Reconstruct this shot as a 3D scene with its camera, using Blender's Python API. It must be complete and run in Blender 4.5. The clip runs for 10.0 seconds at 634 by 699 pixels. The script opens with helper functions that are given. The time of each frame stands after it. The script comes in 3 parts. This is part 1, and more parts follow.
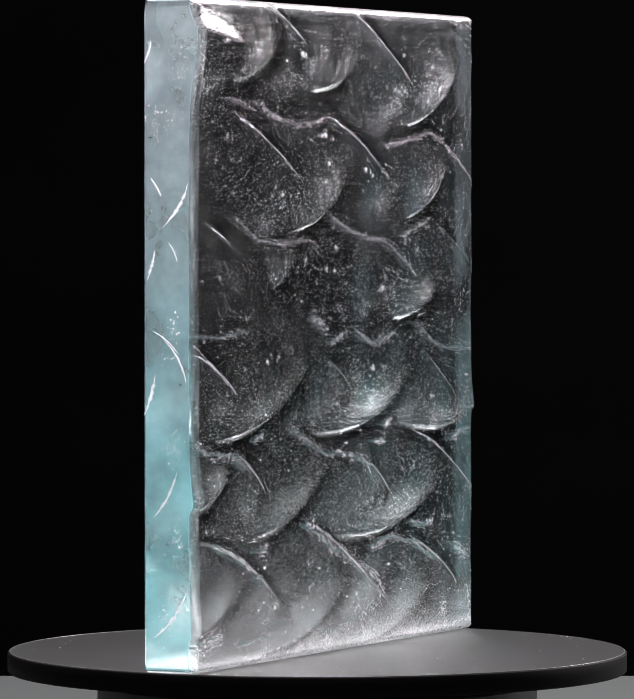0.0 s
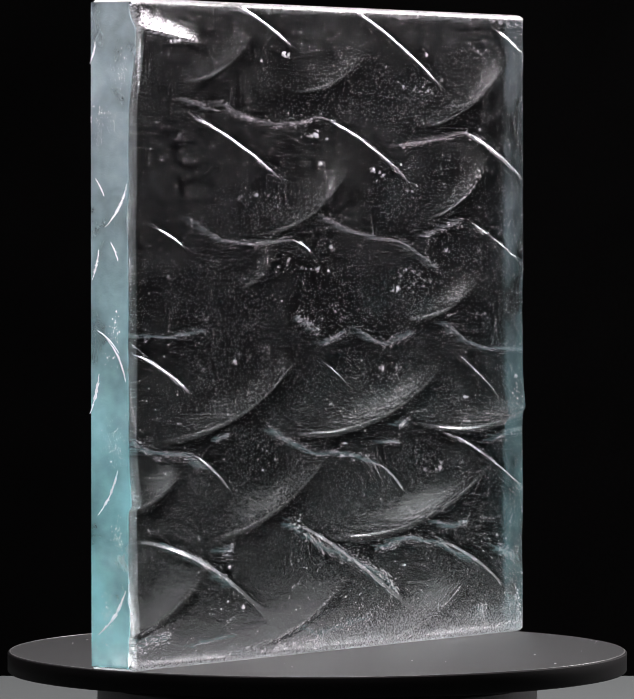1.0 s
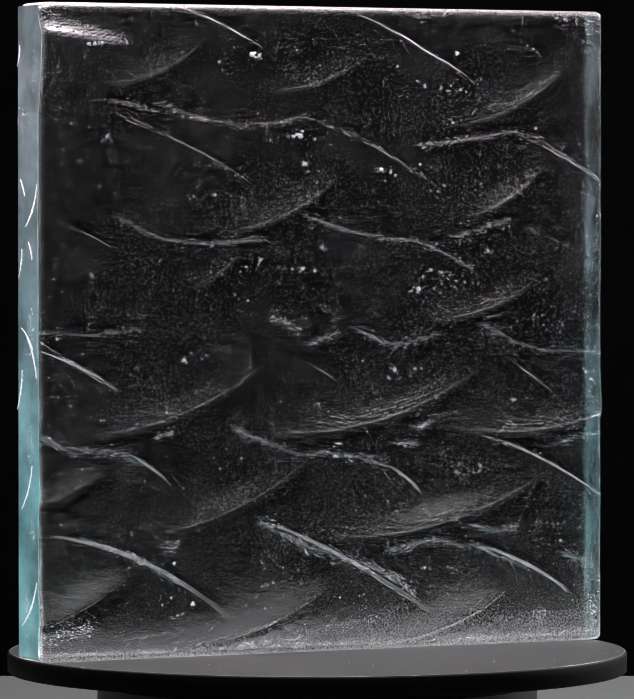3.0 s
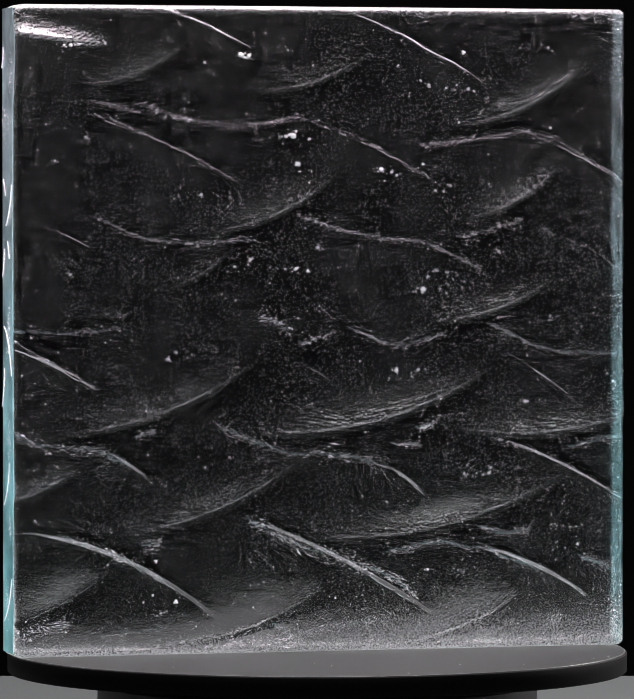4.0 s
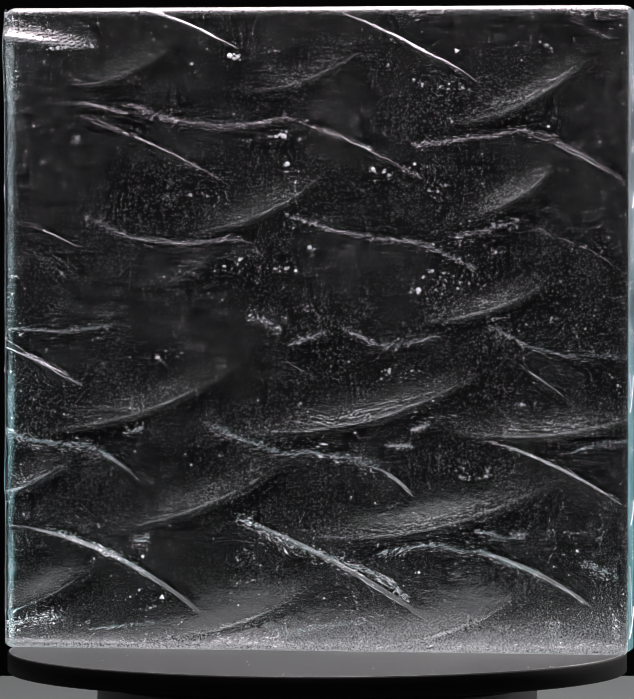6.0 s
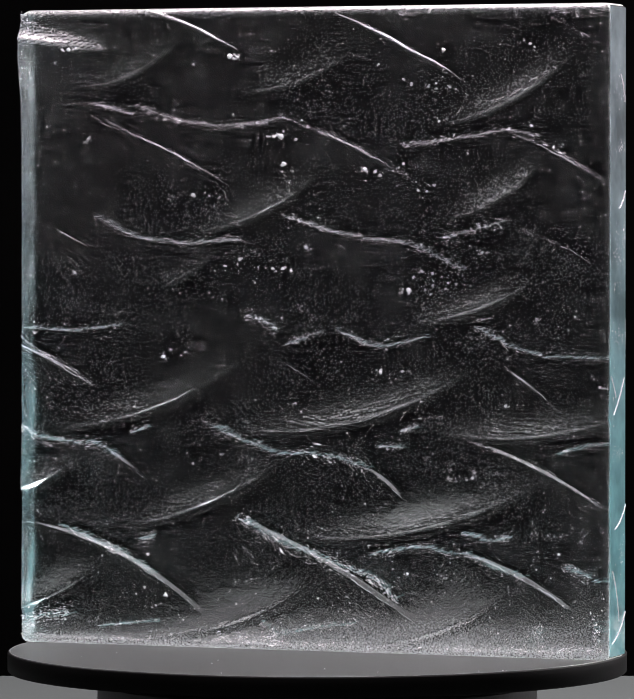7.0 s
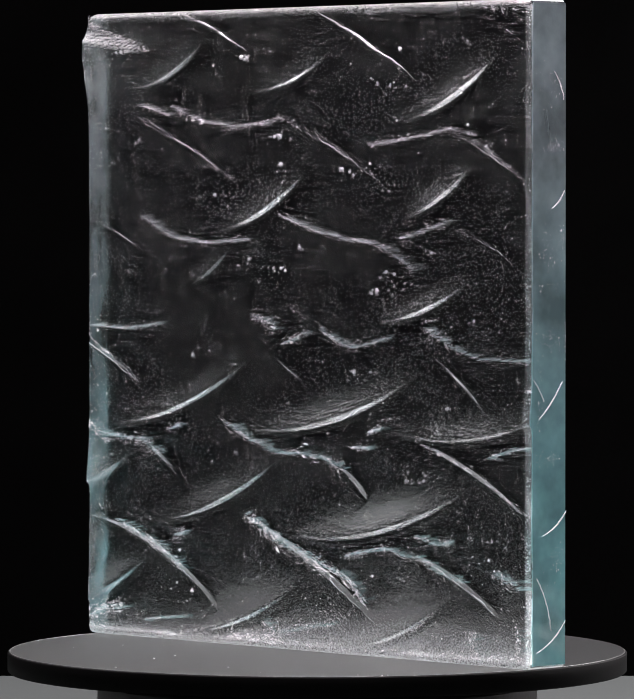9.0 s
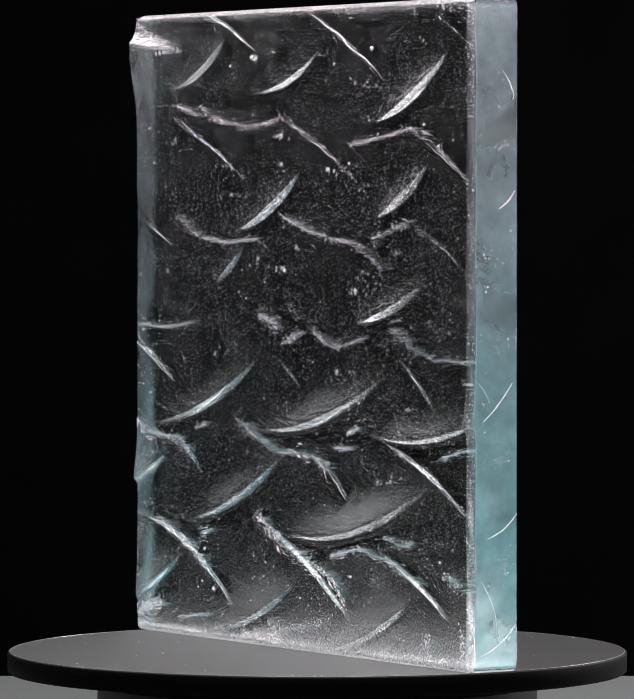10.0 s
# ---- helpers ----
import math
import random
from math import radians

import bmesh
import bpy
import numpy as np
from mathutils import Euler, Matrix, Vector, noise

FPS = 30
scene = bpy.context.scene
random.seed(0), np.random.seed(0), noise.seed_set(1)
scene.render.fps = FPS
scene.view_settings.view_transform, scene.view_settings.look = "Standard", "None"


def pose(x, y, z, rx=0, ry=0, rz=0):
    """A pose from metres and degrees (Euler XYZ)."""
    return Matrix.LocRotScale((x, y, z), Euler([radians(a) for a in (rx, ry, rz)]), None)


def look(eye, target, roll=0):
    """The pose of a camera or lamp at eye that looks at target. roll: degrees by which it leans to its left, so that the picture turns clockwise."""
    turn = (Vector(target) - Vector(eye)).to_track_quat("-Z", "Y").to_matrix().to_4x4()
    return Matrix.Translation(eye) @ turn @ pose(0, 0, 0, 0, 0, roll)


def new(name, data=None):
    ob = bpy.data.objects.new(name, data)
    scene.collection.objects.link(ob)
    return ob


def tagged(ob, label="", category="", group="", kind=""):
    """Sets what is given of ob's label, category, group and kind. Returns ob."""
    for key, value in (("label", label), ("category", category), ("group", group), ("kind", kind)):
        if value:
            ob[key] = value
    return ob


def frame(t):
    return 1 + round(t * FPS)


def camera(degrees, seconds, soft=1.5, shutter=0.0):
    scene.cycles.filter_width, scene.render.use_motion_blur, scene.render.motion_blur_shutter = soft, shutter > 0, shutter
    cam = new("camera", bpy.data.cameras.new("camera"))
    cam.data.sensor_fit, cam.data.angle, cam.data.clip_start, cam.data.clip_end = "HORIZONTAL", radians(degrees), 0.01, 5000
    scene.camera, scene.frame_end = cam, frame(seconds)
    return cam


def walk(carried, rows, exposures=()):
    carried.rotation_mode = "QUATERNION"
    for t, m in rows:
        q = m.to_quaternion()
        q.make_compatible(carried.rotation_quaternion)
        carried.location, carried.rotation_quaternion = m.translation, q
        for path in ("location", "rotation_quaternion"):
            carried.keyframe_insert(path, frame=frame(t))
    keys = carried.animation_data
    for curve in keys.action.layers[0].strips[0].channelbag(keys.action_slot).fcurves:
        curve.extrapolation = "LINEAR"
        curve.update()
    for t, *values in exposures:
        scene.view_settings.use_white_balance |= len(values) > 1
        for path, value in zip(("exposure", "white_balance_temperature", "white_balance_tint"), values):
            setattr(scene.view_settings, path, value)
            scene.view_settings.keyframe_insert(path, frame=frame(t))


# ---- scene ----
# ---- camera: stands still on a long lens before the turntable ----
cam = camera(6.75, 10.0, soft=1.15)
EYE = (-0.0001, -2.5641, 0.2152)
walk(cam, [(0.0, pose(*EYE, 88.398)), (10.0, pose(*EYE, 88.398))])

# ---- light: one large overhead softbox and two added side lamps in a dark studio ----
world = bpy.data.worlds.new("dark_studio")
scene.world = world
world.use_nodes = True
world.node_tree.nodes["Background"].inputs[0].default_value = (0.8, 0.9, 1.0, 1)
world.node_tree.nodes["Background"].inputs[1].default_value = 0.0004
scene.view_settings.exposure = 0.0


def area_light(name, m, sx, sy, watts, colour):
    data = bpy.data.lights.new(name, "AREA")
    data.shape, data.size, data.size_y, data.energy, data.color = "RECTANGLE", sx, sy, watts, colour
    ob = new(name, data)
    ob.matrix_world = m
    return ob


area_light("overhead_softbox_light", look((0.0, -0.05, 1.05), (0, 0.0, 0)), 0.80, 0.60, 20.5, (1.0, 0.885, 0.93))
# unseen side lamps, added to make the turned glass glow
area_light("right_side_light", look((1.33, 1.04, 0.98), (0, 0, 0.15)), 0.56, 0.56, 46, (1.0, 0.94, 0.965))
area_light("left_side_light", look((-0.80, 0.62, 0.86), (0, 0, 0.15)), 0.36, 0.36, 2.8, (1.0, 0.94, 0.965))


# ---- materials ----
def material(name):
    mat = bpy.data.materials.new(name)
    mat.use_nodes = True
    nt = mat.node_tree
    nt.nodes.clear()
    out = nt.nodes.new("ShaderNodeOutputMaterial")

    def node(kind, **values):
        n = nt.nodes.new("ShaderNode" + kind)
        for key, value in values.items():
            n.inputs[key.replace("_", " ")].default_value = value
        return n

    def link(a, b):
        nt.links.new(a, b)

    return mat, node, link, out


def light_path_tint(node, link, co, foot, head):
    """Painted tint of light filtered down through the glass: aqua towards its foot, nearly colourless at its head."""
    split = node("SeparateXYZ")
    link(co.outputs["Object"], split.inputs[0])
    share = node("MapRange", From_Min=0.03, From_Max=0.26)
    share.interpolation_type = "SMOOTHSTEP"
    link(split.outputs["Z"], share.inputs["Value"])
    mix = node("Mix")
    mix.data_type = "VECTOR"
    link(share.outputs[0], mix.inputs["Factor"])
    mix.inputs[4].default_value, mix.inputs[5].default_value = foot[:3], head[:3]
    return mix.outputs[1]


def plain(name, colour, rough, metal=0.0, grain=300, bump=0.1, vary=0.25, stain=12, specular=0.5, foot=None):
    mat, node, link, out = material(name)
    bsdf = node("BsdfPrincipled", Roughness=rough, Metallic=metal, Specular_IOR_Level=specular)
    co = node("TexCoord")
    fine, wide = node("TexNoise", Scale=grain, Detail=6), node("TexNoise", Scale=stain, Detail=5)
    link(co.outputs["Object"], fine.inputs["Vector"])
    link(co.outputs["Object"], wide.inputs["Vector"])
    add = node("Math")
    link(fine.outputs["Fac"], add.inputs[0])
    link(wide.outputs["Fac"], add.inputs[1])
    ramp = node("MapRange", From_Min=0.6, From_Max=1.4, To_Min=1 - vary, To_Max=1 + vary)
    link(add.outputs[0], ramp.inputs["Value"])
    mul = node("VectorMath")
    mul.operation = "SCALE"
    mul.inputs[0].default_value = colour
    if foot:
        link(light_path_tint(node, link, co, foot, colour), mul.inputs[0])
    link(ramp.outputs[0], mul.inputs["Scale"])
    link(mul.outputs[0], bsdf.inputs["Base Color"])
    if bump:
        bp = node("Bump", Strength=bump, Distance=0.0005)
        link(fine.outputs["Fac"], bp.inputs["Height"])
        link(bp.outputs[0], bsdf.inputs["Normal"])
    link(bsdf.outputs[0], out.inputs[0])
    return mat


def split_glass(name, colour, foot, rough, share, grain=1200, bump=0.5, vary=0.15, specular=0.5):
    """Broken or frosted glass: glitters on its outside and glows softly with the light that comes through it."""
    mat = plain(name, colour, rough, grain=grain, bump=bump, vary=vary, foot=foot, specular=specular)
    nt = mat.node_tree
    bsdf = next(n for n in nt.nodes if n.type == "BSDF_PRINCIPLED")
    out = next(n for n in nt.nodes if n.type == "OUTPUT_MATERIAL")
    thin, mix = nt.nodes.new("ShaderNodeBsdfTranslucent"), nt.nodes.new("ShaderNodeMixShader")
    mix.inputs[0].default_value = share
    nt.links.new(bsdf.inputs["Base Color"].links[0].from_socket, thin.inputs["Color"])
    nt.links.new(bsdf.outputs[0], mix.inputs[1])
    nt.links.new(thin.outputs[0], mix.inputs[2])
    nt.links.new(mix.outputs[0], out.inputs[0])
    return mat


def bubble_glass():
    """Skin of an air bubble: clear but for a hard glint and a little haze."""
    mat, node, link, out = material("bubble_skin")
    clear, shine, haze = node("BsdfTransparent"), node("BsdfGlossy", Color=(0.95, 0.93, 0.95, 1), Roughness=0.22), node("BsdfDiffuse", Color=(0.9, 0.89, 0.91, 1))
    a, b = node("MixShader", Fac=0.50), node("MixShader", Fac=0.95)
    link(shine.outputs[0], a.inputs[1])
    link(haze.outputs[0], a.inputs[2])
    link(clear.outputs[0], b.inputs[1])
    link(a.outputs[0], b.inputs[2])
    link(b.outputs[0], out.inputs[0])
    return mat


def cast_glass():
    """Clear cast glass with a finely grained, here and there frosted skin."""
    mat, node, link, out = material("cast_glass")
    co = node("TexCoord")
    glass = node("BsdfGlass", Color=(0.965, 0.985, 0.985, 1), Roughness=0.04, IOR=1.5)
    frost_glow = node("BsdfPrincipled", Base_Color=(0.82, 0.84, 0.86, 1), Roughness=0.42)
    through_skin = node("BsdfTranslucent", Color=(0.80, 0.84, 0.85, 1))
    grain = node("TexNoise", Scale=1150, Detail=3, Roughness=0.75)
    cloud = node("TexNoise", Scale=60, Detail=6, Roughness=0.65)
    for n in (grain, cloud):
        link(co.outputs["Object"], n.inputs["Vector"])

    def times(a, b):
        n = node("Math")
        n.operation = "MULTIPLY"
        link(a, n.inputs[0])
        link(b, n.inputs[1])
        return n.outputs[0]

    def plus(a, b):
        n = node("Math")
        n.use_clamp = True
        link(a, n.inputs[0])
        link(b, n.inputs[1])
        return n.outputs[0]

    def face_mask(name):
        n = node("Attribute")
        n.attribute_name = name
        return n.outputs["Fac"]

    speck = node("MapRange", From_Min=0.60, From_Max=0.68, To_Min=0.0, To_Max=0.50)
    link(grain.outputs["Fac"], speck.inputs["Value"])
    haze = node("MapRange", From_Min=0.35, From_Max=0.75, To_Min=0.0005, To_Max=0.006)
    link(cloud.outputs["Fac"], haze.inputs["Value"])
    rubbed = node("MapRange", From_Min=0.38, From_Max=0.62, To_Min=0.12, To_Max=1.0)
    link(grain.outputs["Fac"], rubbed.inputs["Value"])
    patchy = node("MapRange", From_Min=0.38, From_Max=0.66, To_Min=0.08, To_Max=1.0)
    link(cloud.outputs["Fac"], patchy.inputs["Value"])
    skin = times(plus(times(speck.outputs[0], patchy.outputs[0]), haze.outputs[0]), face_mask("skin"))
    # this mask holds frosting and the glow painted on foot, edges and banks
    amount = plus(skin, times(face_mask("frost_glow"), rubbed.outputs[0]))
    bp = node("Bump", Strength=0.5, Distance=0.0003)
    link(times(grain.outputs["Fac"], face_mask("skin")), bp.inputs["Height"])
    bp2 = node("Bump", Strength=0.8, Distance=0.0003)
    link(grain.outputs["Fac"], bp2.inputs["Height"])
    link(bp.outputs[0], glass.inputs["Normal"])
    link(bp2.outputs[0], frost_glow.inputs["Normal"])
    rough = node("MixShader", Fac=0.35)
    link(frost_glow.outputs[0], rough.inputs[1])
    link(through_skin.outputs[0], rough.inputs[2])
    mix = node("MixShader")
    link(amount, mix.inputs[0])
    link(glass.outputs[0], mix.inputs[1])
    link(rough.outputs[0], mix.inputs[2])
    sheen = node("BsdfGlossy", Roughness=0.29)
    bp3 = node("Bump", Strength=0.35, Distance=0.0003)
    link(grain.outputs["Fac"], bp3.inputs["Height"])
    link(light_path_tint(node, link, co, (0.80, 0.87, 0.88), (0.88, 0.84, 0.87)), sheen.inputs["Color"])
    link(bp3.outputs[0], sheen.inputs["Normal"])
    weigh, weigh2 = node("Math"), node("Math")
    weigh.operation = weigh2.operation = "MULTIPLY"
    weigh.inputs[1].default_value, weigh2.inputs[1].default_value = 0.12, 0.60
    link(times(face_mask("skin"), times(patchy.outputs[0], rubbed.outputs[0])), weigh.inputs[0])
    link(times(face_mask("frost_glow"), rubbed.outputs[0]), weigh2.inputs[0])
    both = node("MixShader")
    link(plus(weigh.outputs[0], weigh2.outputs[0]), both.inputs[0])
    link(mix.outputs[0], both.inputs[1])
    link(sheen.outputs[0], both.inputs[2])
    link(both.outputs[0], out.inputs[0])
    return mat


def ground_glass(name, colour, clear, foot):
    """Ground, satin glass of a sawn face: scatters the light, lets a part through."""
    mat, node, link, out = material(name)
    co = node("TexCoord")
    glass = node("BsdfTranslucent", Color=colour)
    clear_glass = node("BsdfGlass", Color=(0.9, 0.97, 0.97, 1), Roughness=0.16, IOR=1.5)
    satin = node("BsdfPrincipled", Base_Color=colour, Roughness=0.4)
    grain, cloud = node("TexNoise", Scale=900, Detail=4), node("TexNoise", Scale=26, Detail=4, Roughness=0.55)
    for n in (grain, cloud):
        link(co.outputs["Object"], n.inputs["Vector"])
    tint = light_path_tint(node, link, co, foot, colour)
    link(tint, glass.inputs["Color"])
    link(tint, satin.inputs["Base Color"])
    fac = node("MapRange", From_Min=0.35, From_Max=0.65, To_Min=max(0.0, 0.80 - clear), To_Max=min(1.0, 1.2 - clear))
    link(cloud.outputs["Fac"], fac.inputs["Value"])
    wavy = node("TexNoise", Scale=48, Detail=2, Distortion=0.4)
    link(co.outputs["Object"], wavy.inputs["Vector"])
    swell = node("Bump", Strength=0.45, Distance=0.003)
    link(wavy.outputs["Fac"], swell.inputs["Height"])
    bp = node("Bump", Strength=0.3, Distance=0.0003)
    link(grain.outputs["Fac"], bp.inputs["Height"])
    link(swell.outputs[0], bp.inputs["Normal"])
    link(swell.outputs[0], glass.inputs["Normal"])
    for n in (satin, clear_glass):
        link(bp.outputs[0], n.inputs["Normal"])
    matt, mix = node("MixShader", Fac=0.22), node("MixShader")
    link(satin.outputs[0], matt.inputs[1])
    link(glass.outputs[0], matt.inputs[2])
    link(fac.outputs[0], mix.inputs[0])
    link(clear_glass.outputs[0], mix.inputs[1])
    link(matt.outputs[0], mix.inputs[2])
    link(mix.outputs[0], out.inputs[0])
    return mat


CAST = cast_glass()
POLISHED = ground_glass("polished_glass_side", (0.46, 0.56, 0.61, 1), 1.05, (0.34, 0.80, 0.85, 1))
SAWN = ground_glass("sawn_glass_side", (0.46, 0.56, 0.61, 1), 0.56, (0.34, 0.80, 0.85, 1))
FOOTFACE = ground_glass("ground_glass_foot", (0.80, 0.82, 0.82, 1), 0.0, (0.80, 0.82, 0.82, 1))
TOPFACE = ground_glass("ground_glass_end", (0.86, 0.85, 0.87, 1), 0.0, (0.80, 0.88, 0.88, 1))
CHIP_GLINT = split_glass("chip_and_glint_glass", (0.92, 0.87, 0.91), (0.88, 0.87, 0.89), 0.22, 0.35)
RIDGE = split_glass("frosted_ridge_glass", (0.62, 0.58, 0.60), (0.52, 0.56, 0.57), 0.45, 0.25, 1800, 0.6, 0.3)
BUBBLE = bubble_glass()
FRINGE = split_glass("fractured_glass", (0.16, 0.16, 0.165), (0.17, 0.27, 0.27), 0.65, 0.25, 900, 0.4, 0.3, 0.05)
DUST = plain("glitter_dust", (0.80, 0.79, 0.81), 0.3, bump=0, vary=0.1)
PLATTER = plain("matt_black_platter", (0.0158, 0.0182, 0.0178), 0.5, grain=900, bump=0.15, vary=0.2, stain=9)
BASE = plain("black_base_plastic", (0.012, 0.012, 0.012), 0.45, grain=500)
# pale colour painted as the highlight of the disc's lit bevel
EDGE_GLINT = plain("edge_highlight", (0.10, 0.10, 0.10), 0.35, grain=500, bump=0.1, vary=0.4, stain=30)
# blacker than the disc: shade on its upright edge is put into the colour
RIM = plain("shaded_black_rim", (0.004, 0.004, 0.004), 0.6, grain=700, bump=0.1, specular=0.06)
TABLE = plain("grey_table_laminate", (0.088, 0.1, 0.097), 0.55, grain=400, bump=0.1, vary=0.12, stain=5)
CURTAIN = plain("black_velvet", (0.0025, 0.0025, 0.0025), 1.0, grain=400, bump=0.0, specular=0.0)
SOFTBOX = plain("black_softbox_cloth", (0.02, 0.02, 0.02), 0.8)


# ---- mesh helpers ----
def mesh_object(name, bm, mat, parent=None, label="", smooth=False):
    data = bpy.data.meshes.new(name)
    bm.to_mesh(data)
    bm.free()
    data.materials.append(mat)
    if smooth:
        data.polygons.foreach_set("use_smooth", [True] * len(data.polygons))
    ob = new(name, data)
    ob.parent = parent
    if label:
        ob["label"] = label
    return ob


def part(name, bm, mat, parent, label="", smooth=False):
    return mesh_object(name, bm, mat, parent, label, smooth)


def box(bm, x0, x1, y0, y1, z0, z1):
    m = Matrix.LocRotScale(((x0 + x1) / 2, (y0 + y1) / 2, (z0 + z1) / 2), None, (x1 - x0, y1 - y0, z1 - z0))
    return bmesh.ops.create_cube(bm, size=1, matrix=m)


def lathe(profile, steps=160, ring=False):
    """A solid of revolution round z from (radius, z) pairs, closed at its ends, or a ring closed on itself."""
    bm = bmesh.new()
    rings = []
    for r, z in profile:
        rings.append([bm.verts.new((r * math.cos(2 * math.pi * i / steps), r * math.sin(2 * math.pi * i / steps), z)) for i in range(steps)])
    for a, b in zip(rings, rings[1:] + rings[:1] if ring else rings[1:]):
        for i in range(steps):
            j = (i + 1) % steps
            bm.faces.new((a[i], a[j], b[j], b[i]))
    if not ring:
        bm.faces.new(rings[0][::-1])
        bm.faces.new(rings[-1])
    bmesh.ops.recalc_face_normals(bm, faces=bm.faces)
    return bm


# ---- the setting: table, black cloth round about ----
def setting():
    bm = bmesh.new()
    box(bm, -0.9, 0.9, -0.7, 0.56, -0.10, -0.062)
    bmesh.ops.bevel(bm, geom=bm.edges[:], offset=0.004, segments=2, affect="EDGES")
    tagged(mesh_object("table_top", bm, TABLE), "matt grey laminate table top under the turntable", "table", kind="structure")
    for name, size in (("backdrop", (-2.2, 2.2, 1.6, 1.65, -1.0, 2.4)), ("floor", (-2.2, 2.2, -3.4, 1.6, -1.05, -1.0)),
                       ("wall_left", (-2.25, -2.2, -3.4, 1.65, -1.0, 2.4)), ("wall_right", (2.2, 2.25, -3.4, 1.65, -1.0, 2.4)),
                       ("wall_back", (-2.2, 2.2, -3.45, -3.4, -1.0, 2.4)), ("ceiling", (-2.25, 2.25, -3.45, 1.65, 2.4, 2.45))):
        bm = bmesh.new()
        box(bm, *size)
        tagged(mesh_object(name, bm, CURTAIN), "black cloth that closes the dark studio", "backdrop", kind="structure")


setting()


# ---- turntable ----
def turntable():
    thing = tagged(new("turntable"), "round matt black motorised turntable on a grey table", "turntable")
    r = 0.1478
    platter = part("platter", lathe([(0.02, -0.0090), (r - 0.0016, -0.0090), (r - 0.0016, -0.0008), (r - 0.0010, -0.0002), (r - 0.0014, 0.0), (0.02, 0.0)]),
                   PLATTER, thing, "matt black disc that turns")
    part("edge_line", lathe([(r - 0.0013, -0.0004), (r - 0.0007, -0.0002), (r - 0.0011, 0.00012), (r - 0.0014, 0.00012)], ring=True), EDGE_GLINT, platter, "thin pale ring painted as the edge's highlight", True)
    part("rim", lathe([(r - 0.004, -0.0098), (r - 0.0008, -0.0098), (r, -0.0090), (r, -0.0008), (r - 0.0003, -0.0003), (r - 0.0010, -0.0003)], ring=True), RIM, platter, "black edge band of the disc", True)
    bm = bmesh.new()
    for _ in range(22):
        a, d, s = random.uniform(0, 6.283), 0.145 * math.sqrt(random.random()), random.uniform(0.00012, 0.00035)
        m = Matrix.Translation((d * math.cos(a), d * math.sin(a), s * 0.4)) @ Matrix.Rotation(a * 3, 4, "Z") @ Matrix.Diagonal((s * random.uniform(1, 2), s, s * 0.6, 1))
        bmesh.ops.create_icosphere(bm, subdivisions=1, radius=1, matrix=m)
    specks = part("dust", bm, DUST, platter, "pale specks of dust lying on the disc")
    specks["kind"] = "stuff"
    part("base", lathe([(0.103, -0.062), (0.105, -0.060), (0.105, -0.016), (0.104, -0.0145), (0.06, -0.0145), (0.06, -0.0098)]), BASE, thing, "black cylindrical base")
    return thing, platter


# ---- glass slab: lengths in millimetres on its face, x from its middle, z from its foot ----
HALF, HIGH, FACE, BACK = 0.1500, 0.3063, -0.0136, 0.0139
NX, NZ = 620, 632
GX, GZ = np.linspace(-150, 150, NX), np.linspace(0, HIGH * 1000, NZ)
H = np.zeros((NZ, NX))
FROST_GLOW = np.zeros((NZ, NX))
HOLLOW = np.zeros((NZ, NX))


def bend(p0, p1, bow, n=24):
    """Points along a curve from p0 to p1 that sags by bow (to the right of its way, in mm)."""
    a, b = np.array(p0, float), np.array(p1, float)
    d = b - a
    side = np.array([d[1], -d[0]]) / np.hypot(*d)
    c = (a + b) / 2 + side * bow * 2
    t = np.linspace(0, 1, n)[:, None]
    return a * (1 - t) ** 2 + c * 2 * t * (1 - t) + b * t ** 2


def near(points, x, z):
    """Signed distance (positive on the left of the way) and share of the way, to a line of points."""
    best = np.full(x.shape, 1e9)
    sign, share = np.zeros(x.shape), np.zeros(x.shape)
    n = len(points) - 1
    for i in range(n):
        (ax, az), (bx, bz) = points[i], points[i + 1]
        dx, dz = bx - ax, bz - az
        t = np.clip(((x - ax) * dx + (z - az) * dz) / (dx * dx + dz * dz), 0, 1)
        ex, ez = x - ax - t * dx, z - az - t * dz
        d = np.hypot(ex, ez)
        m = d < best
        best[m] = d[m]
        sign[m] = np.sign(dx * ez - dz * ex)[m]
        share[m] = ((i + t) / n)[m]
    return best * sign, share


